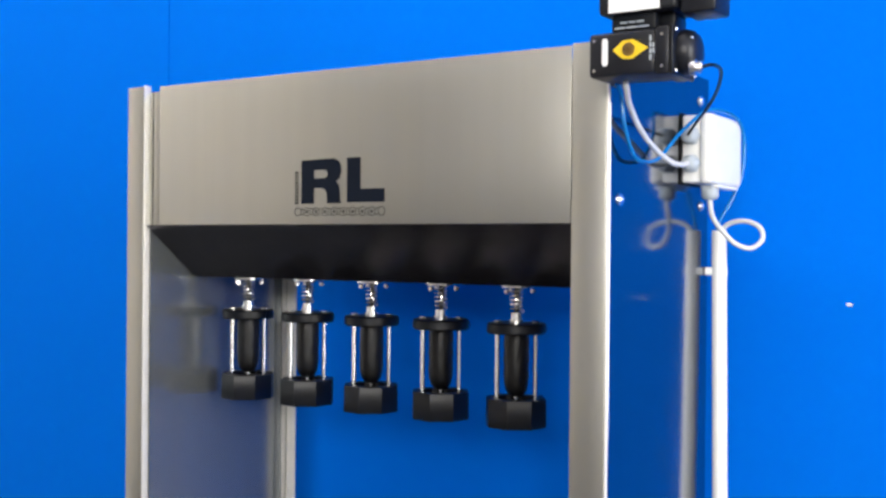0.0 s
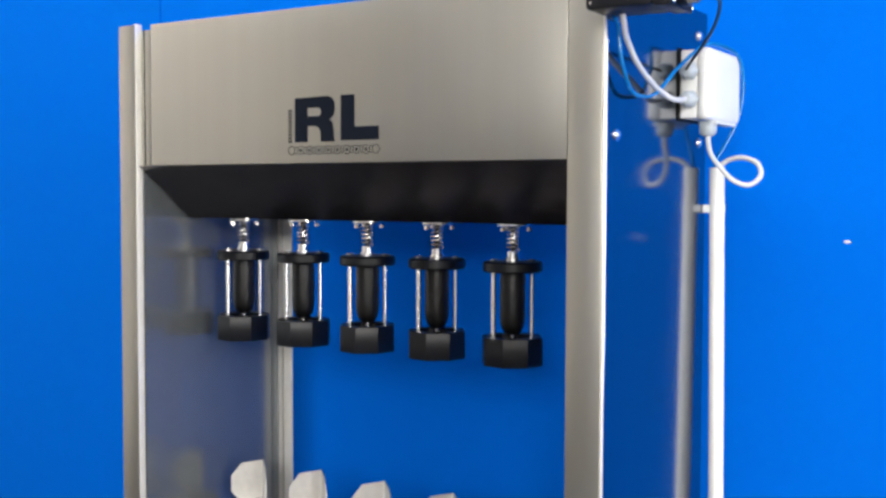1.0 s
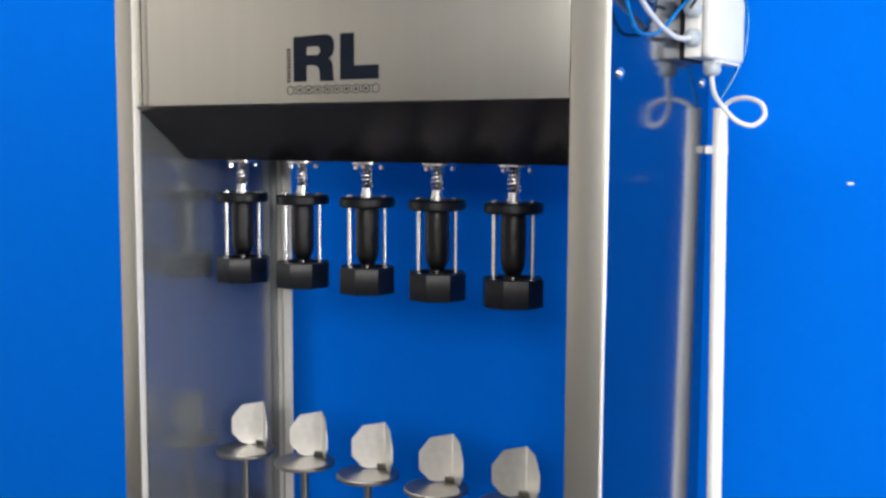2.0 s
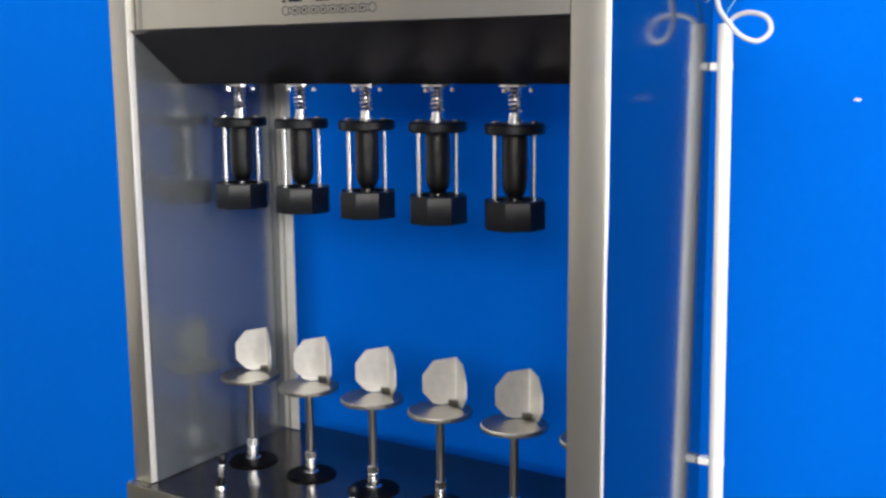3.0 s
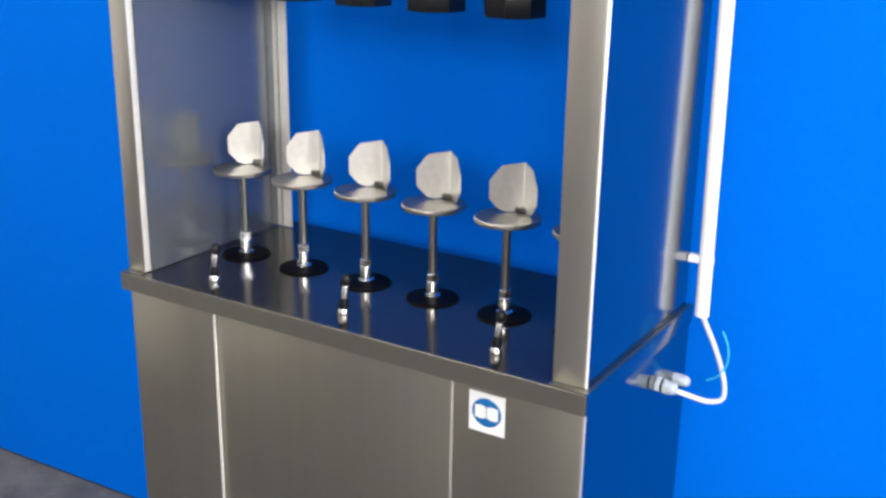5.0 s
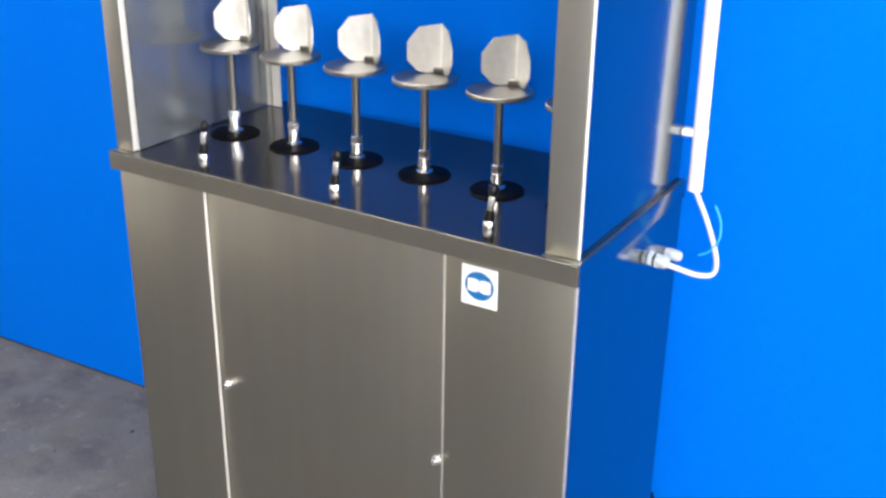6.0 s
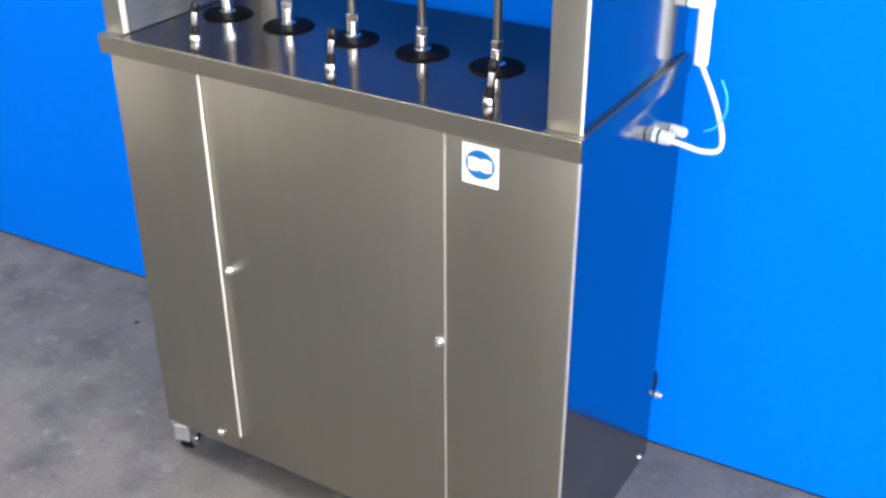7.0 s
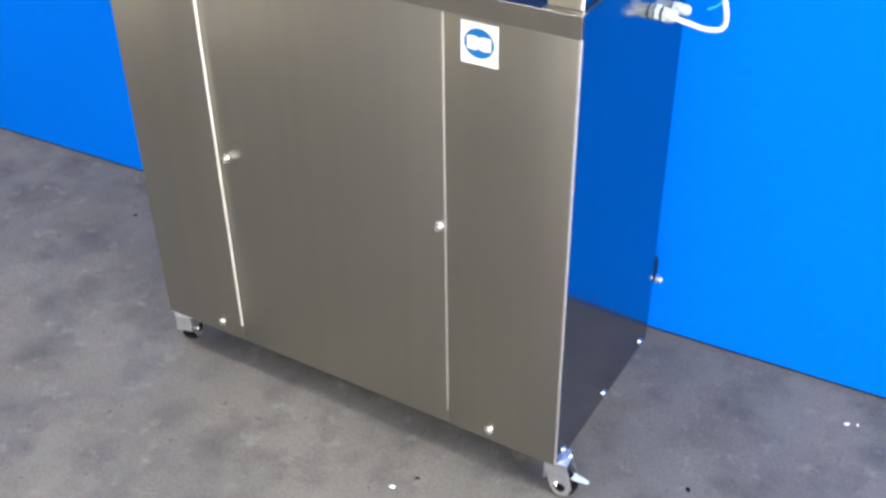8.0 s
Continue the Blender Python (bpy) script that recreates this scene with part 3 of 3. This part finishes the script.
def filling_head():
    bm = rod(0.0250, ZU - 0.005, ZU - 0.0005, 28, 0.001)
    head = part("filling_head", bm, CHROME, machine, "spring-loaded filling head with black rubber nozzle")
    for k in range(3):
        a = radians(-100 + 120 * k)
        part("bolt", rod(0.0042, ZU - 0.0125, ZU - 0.006, 6, 0.0008, Matrix.Translation((0.0235 * math.cos(a), 0.0235 * math.sin(a), 0))), CHROME, head)
    part("stem", rod(0.0040, 1.475, ZU - 0.005, 16), ANODISED, head)
    coil = [(0.0102 * math.cos(k * math.pi / 4), 0.0102 * math.sin(k * math.pi / 4), 1.498 + k * 0.00076) for k in range(44)]
    part("spring", tube(coil, 0.0014, 8, 2), CHROME, head)
    part("collar", lathe([(0.0112, 1.481), (0.0112, 1.4865), (0.0092, 1.487), (0.0092, 1.4955), (0.0080, 1.4965)], 18), CHROME, head)
    part("top_ring", rod(0.0435, 1.4655, 1.481, 40, 0.0025), BLACK, head, "black plastic top ring")
    for a in (27, 207):
        rx, ry = 0.0280 * math.cos(radians(a)), 0.0280 * math.sin(radians(a))
        m = Matrix.Translation((rx, ry, 0))
        part("guide_rod", rod(0.0036, 1.370, 1.4655, 12, m=m), CHROME, head)
        part("rod_nut", rod(0.0055, 1.481, 1.4845, 6, 0.0008, m), CHROME, head)
    body = [(0.006, 1.3735), (0.0115, 1.3765), (0.0155, 1.383), (0.0178, 1.392), (0.0188, 1.405), (0.0182, 1.416), (0.0190, 1.428), (0.0183, 1.442), (0.0189, 1.456), (0.0175, 1.4655)]
    part("nozzle", lathe(body, 22), SLEEVE, head, "black rubber nozzle sleeve")
    part("tip", rod(0.0052, 1.360, 1.379, 12, 0.001), CHROME, head)
    t = radians(-33)
    part("bell", lathe([(0.030, 1.3298), (0.0448, 1.3300), (0.0458, 1.3315), (0.0458, 1.3690), (0.0446, 1.3715), (0.030, 1.3715), (0.030, 1.362), (0.012, 1.360), (0.012, 1.345), (0.030, 1.343), (0.030, 1.3298)], 8, turn=t), BLACK, head, "black plastic centring bell")
    return head


head = filling_head()
head.matrix_basis = Matrix.Translation((HX[0], HY, 0))
for x in HX[1:5] + [HX[5] + 0.006]:
    copy_thing(head, Matrix.Translation((x, HY, 0)))


# bottle stands
def bottle_stand():
    base = part("bottle_stand", lathe([(0.041, 0.0004), (0.0425, 0.0016), (0.041, 0.0032), (0.020, 0.005), (0.011, 0.006)], 36), FOOT, machine, "steel bottle stand on a black rubber foot")
    nut = lathe([(0.0128, 0.0045), (0.0128, 0.0075), (0.0100, 0.0095), (0.0098, 0.029), (0.0084, 0.030)], 18)
    rod(0.0104, 0.0298, 0.043, 6, 0.001, bm=nut)
    part("nut", nut, CHROME, base, "bright hexagon nut")
    part("rod", rod(0.0066, 0.0435, 0.151, 18), RODSTEEL, base)
    part("disc", rod(0.0505, 0.151, 0.1585, 48, 0.0015), DISC, base, "round steel bottle plate")
    wing = [(0.0, 0.004), (0.012, 0.001), (0.026, 0.0), (0.038, 0.004), (0.054, 0.022), (0.054, 0.050), (0.036, 0.072), (0.0, 0.076)]
    for a in (-137, -43):
        m = Matrix.Translation((0.006, 0.038, 0.1588)) @ Matrix.Rotation(radians(a), 4, "Z")
        part("backrest", slab(wing, 0.0018, m, bev=0.0004), BLASTED, base, "matt pale steel backrest plate")
    # Thin pale strip and fold paint the glints along the backrest's edges.
    m = Matrix.Translation((0.006, 0.038, 0.1588)) @ Matrix.Rotation(radians(-43), 4, "Z")
    part("edge_tab", slab([(0.0520, 0.022), (0.0542, 0.023), (0.0542, 0.047), (0.0520, 0.049)], 0.0024, m @ Matrix.Translation((0, -0.0004, 0)), bev=0.0004), EDGE, base, "thin pale strip for the glint on the backrest's edge")
    part("fold", rod(0.0014, 0.172, 0.2345, 10, m=Matrix.Translation((0.006, 0.037, 0))), EDGE, base)
    part("clamp", box(-0.004, 0.016, 0.028, 0.036, 0.1588, 0.167, 0.001, 1), RODSTEEL, base)
    return base


stand = bottle_stand()
stand.matrix_basis = Matrix.Translation((HX[0], HY, ZT))
for x in HX[1:]:
    copy_thing(stand, Matrix.Translation((x, HY, ZT)))


# toggle levers along the front of the worktop
def toggle_lever(x, y, lean):
    base = part("toggle_lever", lathe([(0.0085, 0.0003), (0.0090, 0.003), (0.0085, 0.008), (0.007, 0.011), (0.006, 0.013)], 18), CHROME, machine, "small black and chrome toggle lever")
    m = Matrix.Translation((0, 0, 0.012)) @ Matrix.Rotation(radians(lean), 4, "Y")
    part("collar", lathe([(0.0078, 0), (0.0080, 0.003), (0.0052, 0.016)], 16, m), BLACK, base)
    part("stem", lathe([(0.0050, 0.016), (0.0053, 0.019), (0.0053, 0.035), (0.0046, 0.037)], 16, m), CHROME, base)
    part("grip", lathe([(0.0044, 0.037), (0.0064, 0.040), (0.0074, 0.045), (0.0066, 0.051), (0.004, 0.0545), (0, 0.0555)], 16, m), BLACK, base)
    base.matrix_basis = Matrix.Translation((x, y, ZT))


for x in (-0.700, -0.434, -0.166):
    toggle_lever(x, 0.054, 8)

# ---------------------------------------------------------------- fittings on the machine's side
valve = thing("control_valve", (0.05, -0.01, 1.79), "black pneumatic control valve with a yellow label", "valve")
vb = box(-0.009, 0.0730, -0.045, 0.022, 1.7905, 1.842, 0.005, 2)
body = part("body", vb, ANODISED, valve)
part("end_plate", box(0.0734, 0.0905, -0.0462, 0.023, 1.7885, 1.8435, 0.003), ANODISED, valve)
part("end_plate", box(0.0908, 0.0960, -0.0470, 0.024, 1.7880, 1.8440, 0.002), BLACK, valve)
for sy, sz in ((-0.041, 1.839), (-0.041, 1.7925), (0.018, 1.839), (0.018, 1.7925)):
    part("bolt", rod(0.0026, 0, 0.0030, 8, 0.001, to_x(0.0960, sy, sz)), CHROME, valve)
dome = lathe([(0.0265, 0), (0.0265, 0.005), (0.0245, 0.011), (0.019, 0.017), (0.012, 0.019), (0, 0.0195)], 24, to_x(0.0962, -0.011, 1.8165))
for a in (40, 140, 220, 320):
    part("bolt", rod(0.0020, 0, 0.0030, 8, 0.0006, to_x(0.1085, -0.011 + 0.0215 * math.cos(radians(a)), 1.8165 + 0.0215 * math.sin(radians(a)))), CHROME, valve)
part("motor_cap", dome, ANODISED, valve, "rounded black motor cap")
part("connector", lathe([(0.0085, 0), (0.0085, 0.006), (0.0068, 0.0065), (0.0072, 0.009), (0.0066, 0.0095), (0.0070, 0.012), (0.0055, 0.014)], 14, to_x(0.1085, -0.024, 1.797)), CHROME, valve, "bright threaded connector")
YV = -0.0452
plate = [(0.0122 + 0.0036 * math.cos(radians(a)), (1.8315 if a < 181 else 1.8065) + 0.0036 * math.sin(radians(a))) for a in (0, 45, 90, 135, 180, 181, 225, 270, 315, 359)]
part("nameplate", slab(plate, 0.0006, Matrix.Translation((0, YV - 0.0006, 0))), SIGNWHITE, valve, "white rounded nameplate")
part("warning_label", slab([(0.022, 1.8205), (0.034, 1.8305), (0.047, 1.8315), (0.0655, 1.8205), (0.046, 1.8090), (0.034, 1.8100)], 0.0005, Matrix.Translation((0, YV - 0.0006, 0))), YELLOW, valve, "yellow pointed label")
part("label_seal", rod(0.0078, 0, 0.0006, 20, m=to_front(0.0415, YV - 0.0006, 1.8205)), BRASS, valve)
for a, rows in ((0.0672, ((1.806, 1.812), (1.8135, 1.819), (1.8205, 1.826), (1.8275, 1.834))), (0.0708, ((1.814, 1.819), (1.8205, 1.825)))):
    for b, c in rows:
        part("text_bar", box(a, a + 0.0018, YV - 0.0005, YV, b, c), GREYPL, valve)
for sx, sz in ((-0.001, 1.833), (-0.001, 1.798), (0.082, 1.834), (0.082, 1.798)):
    part("screw", rod(0.0018, 0, 0.0020, 10, m=to_front(sx, YV + 0.0002, sz)), CHROME, valve)
part("bracket", box(XU + 0.0003, XU + 0.0025, 0.0225, 0.06, 1.79, 1.842, 0.0006, 1), RODSTEEL, valve)
part("bracket", box(XU + 0.003, 0.04, 0.0225, 0.025, 1.795, 1.838, 0.0006, 1), RODSTEEL, valve)
part("neck", box(0.017, 0.071, -0.038, 0.016, 1.8422, 1.8622, 0.002), BLACK, valve)
part("neck", box(0.0714, 0.090, -0.026, 0.012, 1.8422, 1.8622, 0.002), BLACK, valve)
for k, words in enumerate((((0.021, 0.034), (0.0355, 0.050), (0.0515, 0.063)), ((0.028, 0.037), (0.039, 0.046), (0.048, 0.057)))):
    for a, b in words:
        part("text_bar", box(a, b, -0.0386, -0.0381, 1.8458 + k * 0.006, 1.8478 + k * 0.006), GREYPL, valve)
upper = part("upper_body", box(0.003, 0.098, -0.046, 0.022, 1.8625, 1.915, 0.005), ANODISED, valve)
part("white_plate", box(0.0165, 0.079, -0.0468, -0.0462, 1.8635, 1.9, 0.0003, 1), SIGNWHITE, upper)
part("side_motor", box(0.1005, 0.142, -0.040, 0.012, 1.856, 1.905, 0.004), ANODISED, valve)
part("motor_face", box(0.106, 0.138, -0.0408, -0.0402, 1.872, 1.897, 0.0003, 1), BLACK, valve)
part("text_bar", box(0.110, 0.130, -0.0416, -0.041, 1.874, 1.881), GREYPL, valve)

jbox = thing("junction_box", (0.016, 0.33, 1.68), "white plastic junction box with grey cable glands", "box")
part("case", box(XU + 0.002, 0.0185, 0.266, 0.399, 1.685, 1.780, 0.003, 3), WHITE, jbox)
part("lid", box(0.0190, 0.038, 0.263, 0.402, 1.6825, 1.7825, 0.008, 5), WHITE, jbox, "white rounded lid")
part("lid_catch", box(0.024, 0.0392, 0.290, 0.378, 1.678, 1.682, 0.0008, 1), WHITE, jbox)
part("backing", box(XU + 0.0004, XU + 0.0018, 0.262, 0.402, 1.682, 1.783), RUBBER, jbox)


def gland(m, parent, r=0.0095):
    bm = rod(r * 1.15, 0, 0.006, 6, 0.0008, m)
    lathe([(r, 0.006), (r, 0.010), (r * 0.95, 0.016), (r * 0.7, 0.020), (r * 0.5, 0.021)], 16, m, bm)
    return part("cable_gland", bm, GREYPL, parent)


gland(to_front(0.0085, 0.2655, 1.750), jbox, 0.0115)
gland(to_front(0.0090, 0.2655, 1.711), jbox, 0.0115)
gland(Matrix.Translation((0.0235, 0.300, 1.6822)) @ Matrix.Rotation(radians(180), 4, "X"), jbox, 0.0125)

valve_cable = part("cable", tube([(0.021, -0.005, 1.790), (0.020, 0.002, 1.782), (0.012, 0.03, 1.767), (0.006, 0.08, 1.742), (0.004, 0.14, 1.721), (0.007, 0.19, 1.708), (0.009, 0.225, 1.707), (0.009, 0.248, 1.711)], 0.0036, 12), CABLE)
tagged(valve_cable, "pale grey cable hanging from valve to junction box", "cable")
signal_cable = part("cable", tube([(0.121, -0.024, 1.797), (0.130, -0.012, 1.800), (0.124, 0.035, 1.801), (0.103, 0.09, 1.790), (0.072, 0.15, 1.777), (0.036, 0.205, 1.762), (0.014, 0.238, 1.752), (0.0085, 0.249, 1.750)], 0.0020, 10), BLACK)
tagged(signal_cable, "thin black cable curving into the junction box", "cable")
hose = part("air_hose", tube([(0.006, 0.005, 1.790), (0.002, 0.03, 1.778), (0.003, 0.036, 1.744), (0.003, 0.066, 1.709), (0.003, 0.105, 1.703), (0.003, 0.155, 1.712), (0.010, 0.208, 1.747), (0.026, 0.25, 1.778), (0.034, 0.275, 1.787), (0.038, 0.33, 1.788), (0.0405, 0.38, 1.780), (0.041, 0.402, 1.750), (0.036, 0.405, 1.70), (0.022, 0.395, 1.66), (0.010, 0.382, 1.63), (0.0095, 0.380, 1.60)], 0.0026, 10), BLUEHOSE)
tagged(hose, "thin blue air hose looping round the junction box", "hose")

CX, CY = 0.0205, 0.380
LEAN = Matrix.Translation((CX, CY, 0.87)) @ Matrix.Rotation(radians(-0.7), 4, "Y") @ Matrix.Translation((0, 0, -0.87))
pipe = thing("conduit", (CX, CY, 0.87), "white plastic conduit pipe clipped beside the machine", "pipe")
bm = lathe([(0.0085, 0.870), (0.0110, 0.870), (0.0110, 1.619), (0.0085, 1.619), (0.0085, 0.870)], 22, LEAN)
part("pipe", bm, WHITE, pipe)
for z in (1.558, 0.962):
    bm = lathe([(0.0112, -0.006), (0.0120, -0.006), (0.0120, 0.006), (0.0112, 0.006), (0.0112, -0.006)], 18, LEAN @ Matrix.Translation((0, 0, z)))
    box(XU + 0.0002, CX - 0.0105, 0.371, 0.388, z - 0.006, z + 0.006, 0.002, 1, bm)
    part("pipe_clip", bm, WHITE, pipe)
loop_cable = part("cable", tube([(0.0235, 0.300, 1.663), (0.024, 0.301, 1.652), (0.025, 0.31, 1.636), (0.032, 0.33, 1.618), (0.046, 0.345, 1.600), (0.066, 0.355, 1.593), (0.080, 0.365, 1.606), (0.074, 0.37, 1.624), (0.051, 0.375, 1.633), (0.027, 0.378, 1.629), (0.0135, 0.380, 1.615), (0.0115, 0.380, 1.59)], 0.0036, 12), CABLE)
tagged(loop_cable, "pale grey cable looped into the conduit's top", "cable")
low_cable = part("cable", tube([(CX, CY, 0.90), (CX, CY, 0.875), (0.023, 0.390, 0.857), (0.037, 0.405, 0.815), (0.052, 0.405, 0.779), (0.065, 0.390, 0.752), (0.068, 0.365, 0.743), (0.055, 0.330, 0.752), (0.034, 0.300, 0.769), (0.018, 0.279, 0.782)], 0.0042, 12), CABLE)
tagged(low_cable, "pale grey cable from the conduit to the cabinet", "cable")
wire = part("wire", tube([(0.050, 0.40, 0.843), (0.056, 0.40, 0.832), (0.062, 0.40, 0.815), (0.062, 0.40, 0.789), (0.049, 0.40, 0.765), (0.032, 0.40, 0.754)], 0.0016, 8), CYAN)
tagged(wire, "thin loose blue wire beside the cable", "wire")
plug = thing("cable_plug", (0.0, 0.277, 0.785), "grey cable gland plug on the cabinet's side", "plug")
part("nut", rod(0.0125, 0, 0.008, 6, 0.001, to_x(XR + 0.0003, 0.277, 0.786)), GREYPL, plug)
part("seal", rod(0.0105, 0, 0.003, 18, m=to_x(XR + 0.0084, 0.277, 0.785)), RUBBER, plug)
gland(to_x(XR + 0.0115, 0.2775, 0.7845), plug, 0.0105)
spare = thing("cable_plug", (0.0, 0.352, 0.766), "grey blanked cable gland beside the plug", "plug")
part("nut", rod(0.0105, 0, 0.006, 6, 0.001, to_x(XR + 0.0003, 0.352, 0.766)), GREYPL, spare)
gland(to_x(XR + 0.0064, 0.352, 0.766), spare, 0.0092)

CRUMBS = ((-0.262, -0.094, 20, 0.006, SIGNWHITE), (-1.274, 0.328, 70, 0.006, RUBBER), (0.181, 0.156, 130, 0.0065, RUBBER), (0.374, 0.455, 40, 0.006, CABLE),
          (0.392, 0.462, 110, 0.004, CABLE), (-0.235, -0.055, 15, 0.005, RUBBER))
for cx, cy, turn, size, mat in CRUMBS:
    crumb = lathe([(0.0004, 0.0), (size, 0.0008), (size * 0.8, 0.0022), (0.0004, 0.003)], 7, pose(cx, cy, 0.0, 0, 0, turn) @ Matrix.Diagonal((1, 0.6, 1, 1)))
    shade = "black" if mat is RUBBER else "pale"
    tagged(part("debris", crumb, mat), "small " + shade + " crumb of debris on the concrete floor", "debris", "floor debris")
